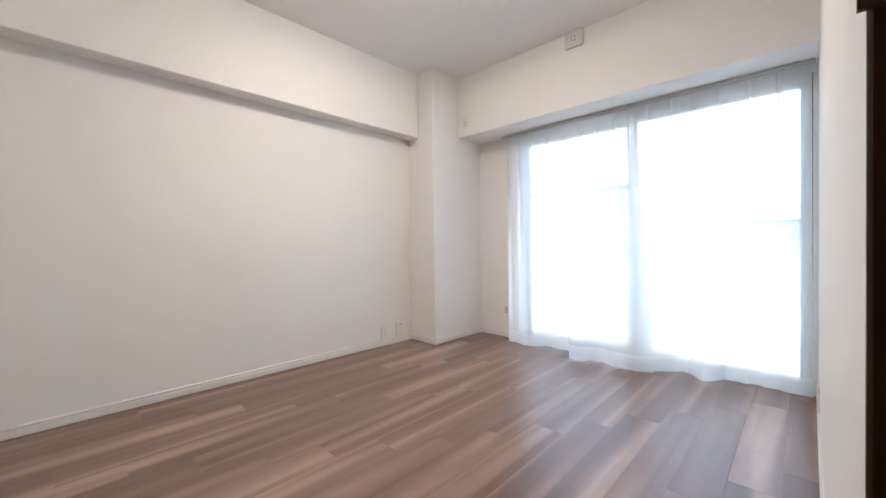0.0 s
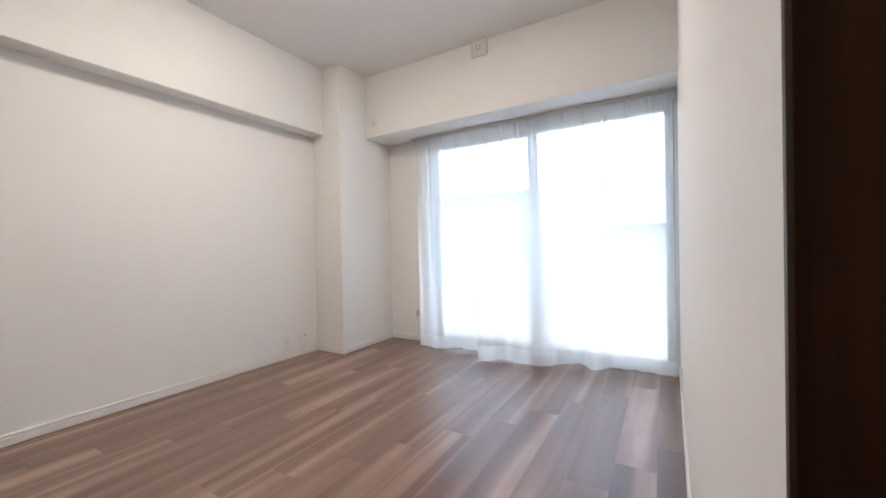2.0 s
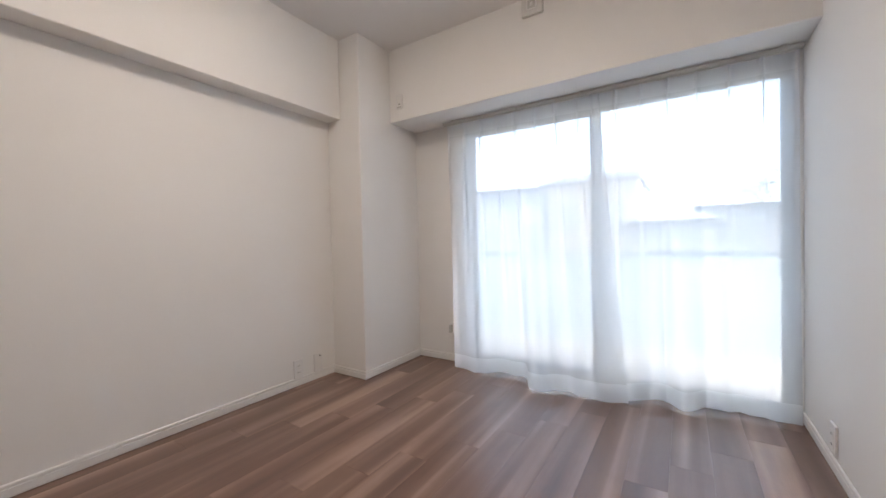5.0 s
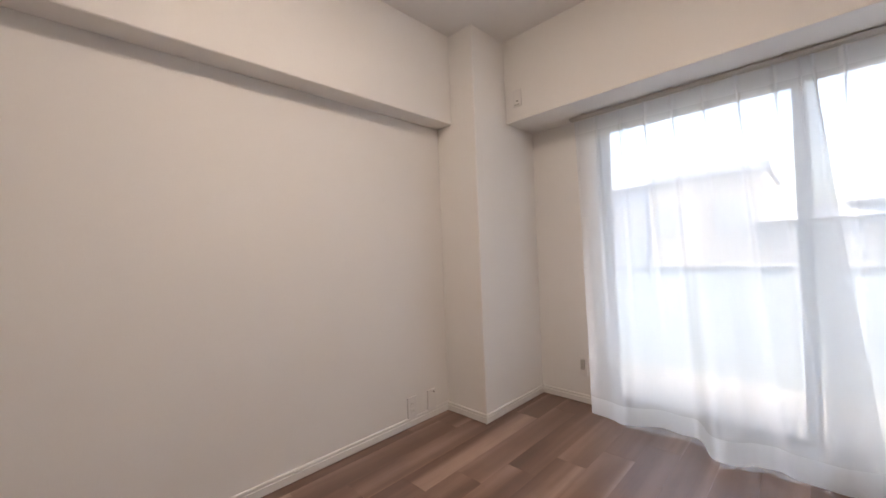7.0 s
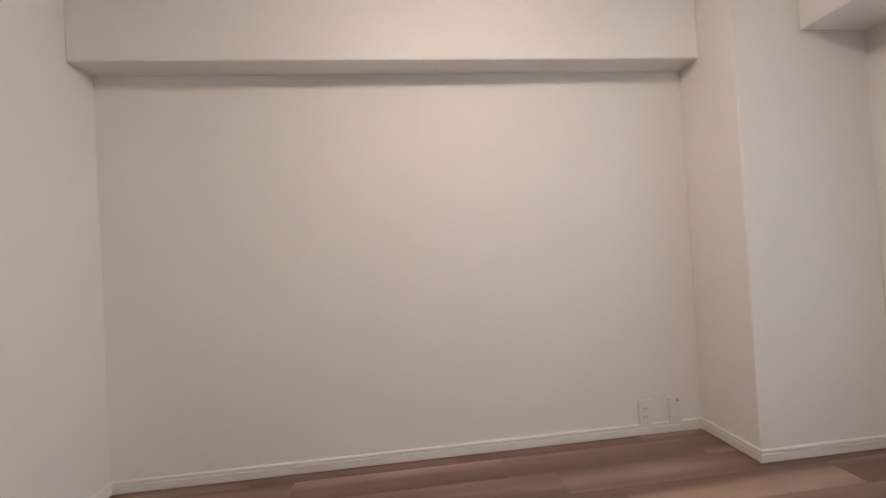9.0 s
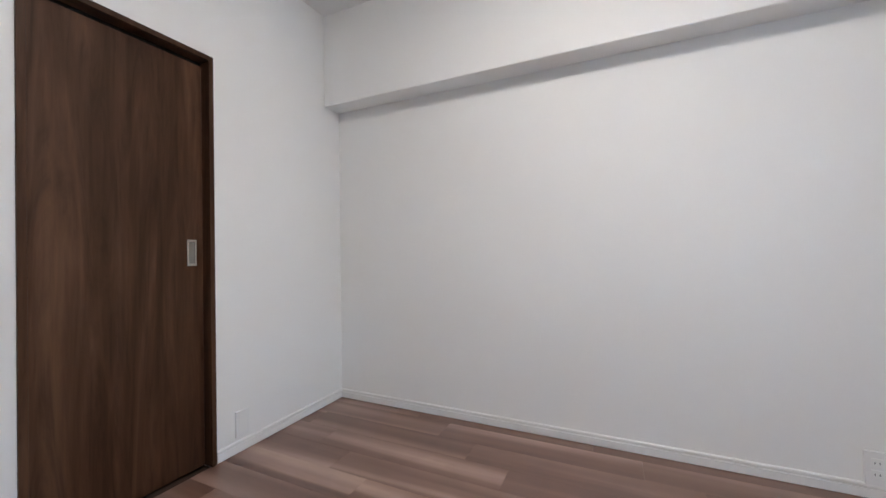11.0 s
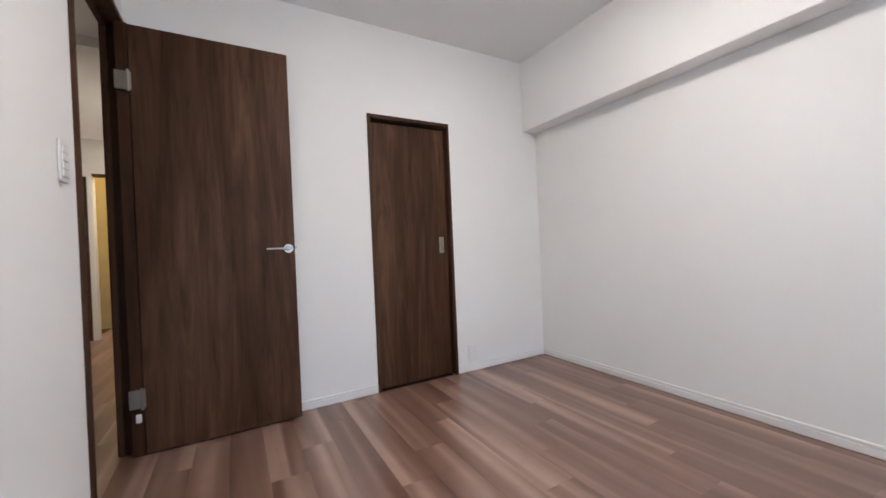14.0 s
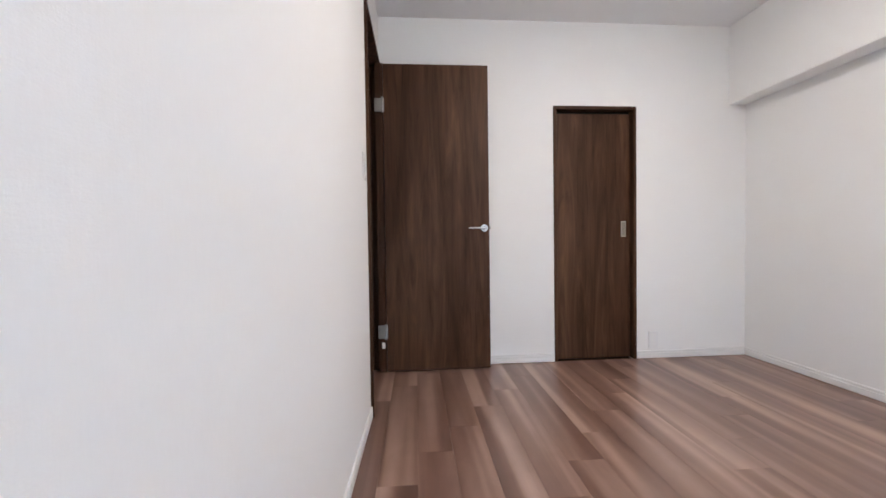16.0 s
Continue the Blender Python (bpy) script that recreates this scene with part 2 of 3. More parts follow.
def mesh_of(name, bm, mat, smooth=False):
    bmesh.ops.recalc_face_normals(bm, faces=bm.faces)
    me = bpy.data.meshes.new(name)
    bm.to_mesh(me)
    bm.free()
    me.materials.append(mat)
    if smooth:
        for f in me.polygons:
            f.use_smooth = True
    return me


def part(name, bm, mat, parent=None, label="", smooth=False):
    ob = new(name, mesh_of(name, bm, mat, smooth))
    if parent:
        ob.parent = parent
    if label:
        ob["label"] = label
    return ob


def thing(name, at, label, category, group="", kind=""):
    ob = new(name)
    ob.location = at
    ob.empty_display_size = 0.05
    return tagged(ob, label, category, group, kind)


def structure(name, bm, mat, label, category):
    return tagged(part(name, bm, mat), label, category, kind="structure")


# ---- the shell of the room ----
W, L, H = 2.657, 3.395, 2.365          # width, length, height
BEAM_X, BEAM_Z = 0.131, 1.811
COL_X, COL_Y = 0.317, 2.752
BULK_Y, BULK_Z = 3.070, 1.831
WIN = (0.752, 2.637, 0.010, 1.800)     # window opening x0 x1 z0 z1
DOOR_Y0, DOOR_Y1, DOOR_Z = 0.004, 0.738, 2.045
T = 0.12
HX_MAX = 4.10
WD = 2.622                             # face of the east wall at the doorway; it runs out to W at the window
TE = 0.046                             # partition with the doorway

structure("wall_west", boxes((-T, 0, -T, L + 0.16, -0.03, H + 0.1)), M_WALL, "off-white wallpapered long wall", "wall")
structure("beam_west", boxes((0.0, BEAM_X, 0.0, COL_Y, BEAM_Z, H), bevel=0.004), M_WALL, "off-white papered ceiling beam along the wall", "beam")
structure("column_corner", boxes((0.0, COL_X, COL_Y, L, 0.0, H), bevel=0.004), M_WALL, "off-white papered corner column", "column")
structure("bulkhead_north", boxes((COL_X, W, BULK_Y, L, BULK_Z, H), bevel=0.004), M_WALL, "off-white papered bulkhead over the window", "bulkhead")
structure("wall_north", boxes((0.0, WIN[0], L, L + 0.16, -0.03, H + 0.1), (WIN[1], HX_MAX, L, L + 0.16, -0.03, H + 0.1),
          (WIN[0], WIN[1], L, L + 0.16, WIN[3], H + 0.1), (WIN[0], WIN[1], L, L + 0.16, -0.03, WIN[2])), M_WALL, "off-white papered window wall", "wall")


def prism(bm, plan, z0, z1):
    """An upright block over a four-cornered plan."""
    lo = [bm.verts.new((x, y, z0)) for x, y in plan]
    hi = [bm.verts.new((x, y, z1)) for x, y in plan]
    bm.faces.new(lo)
    bm.faces.new(hi)
    for i in range(4):
        j = (i + 1) % 4
        bm.faces.new((lo[i], lo[j], hi[j], hi[i]))
    return bm


def east(y):
    return WD + (W - WD) * (y - DOOR_Y1) / (L - DOOR_Y1)


wall = prism(bmesh.new(), ((WD, DOOR_Y1 - 0.019), (W + TE, DOOR_Y1 - 0.019), (W + TE, L), (W, L)), -0.03, H + 0.1)
box(wall, WD, W + TE, DOOR_Y0, DOOR_Y1 - 0.019, DOOR_Z, H + 0.1)
structure("wall_east", wall, M_WALL, "off-white papered wall with the doorway", "wall")
EAST_TURN = math.degrees(math.atan2(W - WD, L - DOOR_Y1))
SD = (0.829, 1.427, 1.787)             # sliding door frame, outside x0 x1 top
structure("wall_south", boxes((0.0, SD[0] + 0.012, -T, 0, -0.03, H + 0.1), (SD[1] - 0.012, W + TE, -T, 0, -0.03, H + 0.1),
          (SD[0] + 0.012, SD[1] - 0.012, -T, 0, SD[2] - 0.012, H + 0.1)), M_WALL, "off-white papered wall with a sliding door", "wall")
structure("ceiling", boxes((-T, W + TE, -T, L + 0.16, H, H + 0.1)), M_CEIL, "white papered flat ceiling", "ceiling")


def baseboard(name, length, at, turn):
    """White skirting, 55 mm high, with a groove under its top; it runs along +x, its face to -y."""
    bm = bmesh.new()
    prof = [(0, 0), (-0.0045, 0), (-0.0045, 0.0030), (-0.009, 0.0038), (-0.009, 0.0355), (-0.0045, 0.0375), (-0.0045, 0.0405), (-0.009, 0.0425), (-0.009, 0.051), (-0.006, 0.055), (0, 0.055)]
    ends = [[bm.verts.new((x, y, z)) for y, z in prof] for x in (0, length)]
    n = len(prof)
    for i in range(n):
        j = (i + 1) % n
        bm.faces.new((ends[0][i], ends[0][j], ends[1][j], ends[1][i]))
    bm.faces.new(ends[0])
    bm.faces.new(list(reversed(ends[1])))
    ob = structure(name, bm, M_TRIM, "white grooved skirting board along the wall foot", "baseboard")
    ob.matrix_world = pose(*at, 0, 0, turn)
    return ob


baseboard("baseboard_west", COL_Y, (0, 0, 0), 90)
baseboard("baseboard_column", COL_X - 0.009, (0.009, COL_Y, 0), 0)
baseboard("baseboard_column_side", L - COL_Y + 0.009, (COL_X, COL_Y - 0.009, 0), 90)
baseboard("baseboard_north", WIN[0] - COL_X - 0.009, (COL_X + 0.009, L, 0), 0)
baseboard("baseboard_east", L - DOOR_Y1 + 0.017, (W, L, 0), -90 - EAST_TURN)
baseboard("baseboard_south", SD[0] - 0.011, (SD[0] - 0.002, 0, 0), 180)
baseboard("baseboard_south_door", W - SD[1] - 0.070, (W - 0.068, 0, 0), 180)

# ---- sliding door ----
door_1 = thing("door_1", (1.128, 0, 0), "closed dark walnut sliding door in a slim walnut frame", "door", kind="structure")
X0, X1, ZT = SD[0] - 1.128, SD[1] - 1.128, SD[2]
part("frame", boxes((X0, X0 + 0.022, -T, 0.010, 0, ZT - 0.022), bevel=0.0015), M_FRAME, door_1)
part("frame", boxes((X1 - 0.022, X1, -T, 0.010, 0, ZT - 0.022), bevel=0.0015), M_FRAME, door_1)
part("frame", boxes((X0, X1, -T, 0.010, ZT - 0.022, ZT), bevel=0.0015), M_FRAME, door_1)
slab = part("door_leaf", boxes((X0 + 0.023, X1 - 0.034, -0.072, -0.038, 0.002, ZT - 0.040), bevel=0.0015), M_WALNUT, door_1)
part("track", boxes((X0 + 0.022, X1 - 0.022, -0.062, -0.048, ZT - 0.036, ZT - 0.0225)), M_SLOT, door_1)
pull = bmesh.new()
px, pz = 0.902 - 1.128, 0.929
for d in ((px - 0.019, px - 0.0125, pz - 0.056, pz + 0.056), (px + 0.0125, px + 0.019, pz - 0.056, pz + 0.056),
          (px - 0.0125, px + 0.0125, pz - 0.056, pz - 0.047), (px - 0.0125, px + 0.0125, pz + 0.047, pz + 0.056)):
    box(pull, d[0], d[1], -0.039, -0.0335, d[2], d[3])
part("pull_handle", pull, M_STEEL, slab, "rectangular satin steel recessed pull")
part("recess", boxes((px - 0.0125, px + 0.0125, -0.0385, -0.0365, pz - 0.047, pz + 0.047)), M_CUP, slab, "flat inner plate of the pull, coloured as if shaded")
structure("closet_back", boxes((SD[0] - 0.1, SD[1] + 0.1, -T - 0.05, -T, -0.03, 2.0)), M_SUB, "dark closet interior behind the sliding door", "closet")

# ---- doorway: frame and open hinged door ----
door_2 = thing("door_2", (W, 0.06, 0), "dark walnut hinged room door standing wide open", "door", kind="structure")
OX, OY = W, 0.06


def rel(x0, x1, y0, y1, z0, z1):
    return (x0 - OX, x1 - OX, y0 - OY, y1 - OY, z0, z1)


FX0, FX1 = WD - 0.012, W + TE + 0.003
part("frame", boxes(rel(2.590, FX1, DOOR_Y0, DOOR_Y0 + 0.028, 0, DOOR_Z - 0.024), bevel=0.0015), M_FRAME, door_2, "walnut hinge-side jamb")
part("frame", boxes(rel(WD - 0.015, FX1, DOOR_Y1 - 0.026, DOOR_Y1 - 0.0192, 0, DOOR_Z - 0.024), bevel=0.0015), M_FRAME, door_2, "walnut latch-side jamb")
part("frame", boxes(rel(FX0, FX1, DOOR_Y0, DOOR_Y1 - 0.0192, DOOR_Z - 0.024, DOOR_Z - 0.0005), bevel=0.0015), M_FRAME, door_2, "walnut head jamb")
part("frame", boxes(rel(2.5915, 2.640, DOOR_Y0 + 0.0285, 0.088, 0, DOOR_Z - 0.0245), bevel=0.0015), M_FRAME, door_2, "walnut hinge-side casing strip")
part("door_stop", boxes(rel(W + 0.020, W + 0.040, DOOR_Y0 + 0.0275, DOOR_Y0 + 0.039, 0, DOOR_Z - 0.036), bevel=0.001), M_FRAME, door_2)
part("door_stop", boxes(rel(W + 0.020, W + 0.040, DOOR_Y1 - 0.038, DOOR_Y1 - 0.0255, 0, DOOR_Z - 0.036), bevel=0.001), M_FRAME, door_2)
part("door_stop", boxes(rel(W + 0.020, W + 0.040, DOOR_Y0 + 0.024, DOOR_Y1 - 0.026, DOOR_Z - 0.036, DOOR_Z - 0.0235), bevel=0.001), M_FRAME, door_2)

LX0, LX1, LYF = 1.903, 2.588, 0.099     # leaf, front face
leaf = part("door_leaf", boxes(rel(LX0, LX1, LYF - 0.035, LYF, 0.010, 2.010), bevel=0.0015), M_WALNUT, door_2)
for hz in (1.745, 0.270):
    hinge = bmesh.new()
    box(hinge, *rel(LX1 - 0.006, W - 0.013, LYF - 0.004, LYF + 0.006, hz - 0.043, hz + 0.043), bevel=0.002)
    part("hinge", hinge, M_NICKEL, door_2, "satin nickel concealed-look hinge")
    pin = bmesh.new()
    rod(pin, (LX1 - OX + 0.006, LYF - OY + 0.006, hz - 0.05), (LX1 - OX + 0.006, LYF - OY + 0.006, hz + 0.05), 0.006, n=12)
    part("hinge_pin", pin, M_NICKEL, door_2, smooth=False)
part("hinge_cap", boxes(rel(2.600, 2.622, LYF - 0.004, LYF + 0.004, 0.160, 0.200), bevel=0.003), M_PLASTIC, door_2, "white plastic hinge adjuster cover")


def lever(y_face, side, owner):
    """Lever handle on a round rose."""
    hx, hz = 1.937 - OX, 0.942
    b = bmesh.new()
    rod(b, (hx, y_face, hz), (hx, y_face + side * 0.008, hz), 0.026, 0.0245, n=32)
    rose = part("rose", b, M_STEEL, owner, "round satin steel rose")
    b = bmesh.new()
    rod(b, (hx, y_face + side * 0.008, hz), (hx, y_face + side * 0.048, hz), 0.009, n=16)
    part("spindle_neck", b, M_STEEL, rose, smooth=False)
    b = bmesh.new()
    y = y_face + side * 0.047
    box(b, hx - 0.010, hx + 0.112, y - 0.006, y + 0.006, hz - 0.0065, hz + 0.0065, bevel=0.0045, seg=3)
    part("door_handle", b, M_STEEL, rose, "straight satin steel lever")


lever(LYF - OY, 1, leaf)
latch = boxes(rel(LX0 - 0.0015, LX0 + 0.001, LYF - 0.030, LYF - 0.006, 0.87, 1.03))
part("latch_plate", latch, M_STEEL, leaf)
part("latch_bolt", boxes(rel(LX0 - 0.011, LX0 - 0.001, LYF - 0.024, LYF - 0.012, 0.935, 0.96), bevel=0.002), M_STEEL, leaf)

# strike plate on the latch-side jamb
strike = bmesh.new()
SX = WD + 0.012
SY = DOOR_Y1 - 0.026
PZ = 0.950
for d in ((SX - 0.030, SX + 0.003, PZ, PZ + 0.019), (SX - 0.030, SX - 0.017, PZ + 0.019, PZ + 0.079), (SX - 0.001, SX + 0.003, PZ + 0.019, PZ + 0.079), (SX - 0.030, SX + 0.003, PZ + 0.079, PZ + 0.098)):
    box(strike, *rel(d[0], d[1], SY - 0.0025, SY + 0.0005, d[2], d[3]))
sp = part("strike_plate", strike, M_PLATEDK, door_2, "bronze-coloured strike plate with countersunk screws")
# solid black block, standing in for the dark of the hole
part("strike_hole_shade", boxes(rel(SX - 0.0165, SX - 0.0015, SY - 0.0012, SY + 0.0004, PZ + 0.0195, PZ + 0.0785)), M_SLOT, sp)
for z in (PZ + 0.0095, PZ + 0.0885):
    xs = SX - 0.013 - OX
    b = bmesh.new()
    rod(b, (xs, SY - 0.0024 - OY, z), (xs, SY - 0.0032 - OY, z), 0.0048, 0.0040, n=24)
    screw = part("screw", b, M_SCREW, sp)
    b = bmesh.new()
    rod(b, (xs, SY - 0.0031 - OY, z), (xs, SY - 0.0037 - OY, z), 0.0028, 0.0025, n=20)
    part("screw_head", b, M_PLATEDK, sp)
    b = bmesh.new()
    rod(b, (xs, SY - 0.0036 - OY, z), (xs, SY - 0.0039 - OY, z), 0.0010, n=12)
    part("screw_slot", b, M_SLOT, sp)

# ---- corridor beyond the doorway ----
HX0, HX1, HY0, HY1 = W + TE, 4.00, -3.52, 1.30
structure("corridor_wall_west", boxes((W, HX0, HY0, -T, -0.03, 2.45)), M_WALL, "off-white corridor wall", "wall")
structure("corridor_wall_east", boxes((HX1, HX1 + 0.1, HY0 - 0.1, HY1 + 0.1, -0.03, 2.45)), M_WALL, "off-white corridor wall", "wall")
structure("corridor_wall_far", boxes((HX0, HX1, HY1, HY1 + 0.1, -0.03, 2.45)), M_WALL, "off-white corridor wall", "wall")
AX0, AX1, AZ = 3.10, 3.625, 1.955        # opening to the lamp-lit entrance
structure("corridor_wall_end", boxes((W, AX0, HY0 - 0.1, HY0, -0.03, 2.45), (AX1, HX1, HY0 - 0.1, HY0, -0.03, 2.45), (AX0, AX1, HY0 - 0.1, HY0, AZ, 2.45)), M_WALL, "off-white corridor end wall", "wall")
structure("corridor_ceiling", boxes((HX0, HX1, HY0, HY1, 2.365, 2.45), (HX0, HX1, -1.35, -0.88, 2.30, 2.3645)), M_CEIL, "white corridor ceiling with a shallow beam", "ceiling")
trim = thing("trim", (AX0, HY0, 0), "brown wooden lining of the entrance opening", "door frame", kind="structure")
part("lining", boxes((-0.0, AX1 - AX0, -0.09, 0.012, AZ - 0.025 , AZ)), M_FRAME, trim)
structure("entrance_walls", boxes((AX0 - 0.1, AX1 + 0.6, HY0 - 1.1, HY0 - 1.0, -0.03, 2.45), (AX0 - 0.1, AX0, HY0 - 1.0, HY0 - 0.1, -0.03, 2.45), (AX1 + 0.5, AX1 + 0.6, HY0 - 1.0, HY0 - 0.1, -0.03, 2.45)), M_OAK, "yellowish wood-panelled entrance walls in warm light", "wall")
structure("entrance_ceiling", boxes((AX0 - 0.1, AX1 + 0.6, HY0 - 1.1, HY0 - 0.1, 2.365, 2.45)), M_CEIL, "entrance ceiling", "ceiling")
door_3 = thing("door_3", (3.875, HY0 + 0.002, 0), "closed dark walnut sliding door at the corridor's end", "door", kind="structure")
part("frame", boxes((-0.200, -0.182, 0.0, 0.024, 0.0, 1.915), bevel=0.001), M_FRAME, door_3)
part("frame", boxes((-0.182, 0.120, 0.0, 0.024, 1.895, 1.915), bevel=0.001), M_FRAME, door_3)
far_leaf = part("door_leaf", boxes((-0.181, 0.120, 0.0, 0.010, 0.006, 1.880), bevel=0.001), M_WALNUT, door_3)
part("track", boxes((-0.182, 0.120, 0.0, 0.006, 1.8805, 1.8945)), M_SLOT, door_3)
part("pull_handle", boxes((-0.142, -0.100, 0.010, 0.014, 0.865, 0.985), bevel=0.0015), M_STEEL, far_leaf, "rectangular satin steel recessed pull")
part("recess", boxes((-0.132, -0.110, 0.014, 0.0148, 0.880, 0.970)), M_CUP, far_leaf)
lamp = thing("ceiling_lamp", (AX0 + 0.16, HY0 - 0.5, 2.365), "round warm downlight out of view on the corridor ceiling", "lamp", "corridor downlights")
b = bmesh.new()
rod(b, (0, 0, -0.03), (0, 0, 0.0), 0.075, n=24)
part("ring", b, M_TRIM, lamp)
b = bmesh.new()
rod(b, (0, 0, -0.034), (0, 0, -0.0302), 0.06, n=24)
part("diffuser", b, M_LAMP, lamp)
# unseen second downlight, added to brighten the corridor
copy_thing(lamp, pose(2.86, -2.30, 2.365))
hd = bpy.data.lights.new("corridor_fill_lamp", "AREA")
hd.shape, hd.size, hd.energy, hd.color = "DISK", 0.12, 0.75, (1.0, 0.88, 0.74)
ho = new("corridor_fill_lamp", hd)
ho.matrix_world = pose(2.86, -2.30, 2.325)
ld = bpy.data.lights.new("entrance_lamp", "AREA")
ld.shape, ld.size, ld.energy, ld.color = "DISK", 0.12, 0.5, (1.0, 0.80, 0.46)
lo = new("entrance_lamp", ld)
lo.matrix_world = pose(AX0 + 0.16, HY0 - 0.5, 2.322)

# ---- window ----
wx0, wx1, wz0, wz1 = WIN
window = thing("window_1", (wx0, L, 0), "wide grey aluminium sliding balcony window, closed", "window", kind="structure")


def wr(x0, x1, y0, y1, z0, z1):
    return (x0 - wx0, x1 - wx0, y0, y1, z0, z1)


for d in ((wx0, wx0 + 0.020, 0.03, 0.15, wz0, wz1), (wx1 - 0.020, wx1, 0.03, 0.15, wz0, wz1),
          (wx0 + 0.020, wx1 - 0.020, 0.03, 0.15, wz1 - 0.02, wz1), (wx0 + 0.020, wx1 - 0.020, 0.03, 0.15, wz0, wz0 + 0.02)):
    part("window_frame", boxes(wr(*d), bevel=0.002), M_SASH, window)
part("window_sill", boxes(wr(wx0, wx1, 0.0, 0.03, wz0 - 0.002, wz0 + 0.012), bevel=0.002), M_TRIM, window, "white painted sill board")
MID = 1.688
for sx0, sx1, sy in ((wx0 + 0.020, MID + 0.028, 0.095), (MID - 0.028, wx1 - 0.020, 0.055)):
    a, c, zb, zt = 0.032, 0.042, wz0 + 0.02, wz1 - 0.02
    sash = part("sash", boxes(wr(sx0, sx0 + a, sy, sy + 0.03, zb, zt), wr(sx1 - a, sx1, sy, sy + 0.03, zb, zt),
                wr(sx0 + a, sx1 - a, sy, sy + 0.03, zt - c, zt), wr(sx0 + a, sx1 - a, sy, sy + 0.03, zb, zb + 0.026)), M_SASH, window)
    pane = part("pane", boxes(wr(sx0 + a - 0.005, sx1 - a + 0.005, sy + 0.012, sy + 0.017, zb + 0.021, zt - c + 0.005)), M_GLASS, sash)
    pane.visible_shadow = False
part("crescent_lock", boxes(wr(MID - 0.018, MID + 0.012, 0.040, 0.0555, 0.86, 0.95), bevel=0.004), M_NICKEL, window)

# ---- curtain rail and curtains ----
rail = thing("curtain_rail", (0.65, 3.30, BULK_Z), "double metal curtain rail fixed under the bulkhead", "curtain rail")
for yy in (0.0, 0.024):
    prof = [(-0.008, -0.007), (-0.008, -0.010), (-0.0105, -0.0105), (-0.0105, -0.0130), (-0.008, -0.0135), (-0.008, -0.020), (-0.003, -0.020), (-0.003, -0.0185), (-0.006, -0.0185), (-0.006, -0.009),
            (0.006, -0.009), (0.006, -0.0185), (0.003, -0.0185), (0.003, -0.020), (0.008, -0.020), (0.008, -0.007)]
    tr_bm = bmesh.new()
    ends = [[tr_bm.verts.new((x, yy + q[0], q[1])) for q in prof] for x in (0, 1.995)]
    for a in range(len(prof)):
        c = (a + 1) % len(prof)
        tr_bm.faces.new((ends[0][a], ends[0][c], ends[1][c], ends[1][a]))
    for side in ends:
        tr_bm.faces.new(side)
    part("track", tr_bm, M_RAIL, rail)
    part("end_cap", boxes((-0.006, 0.0, yy - 0.011, yy + 0.011, -0.022, -0.006), bevel=0.002), M_IVORY, rail)
for bx in (0.08, 0.55, 1.0, 1.47, 1.92):
    part("bracket", boxes((bx - 0.012, bx + 0.012, -0.012, 0.042, -0.0065, 0.0), bevel=0.001), M_RAIL, rail)


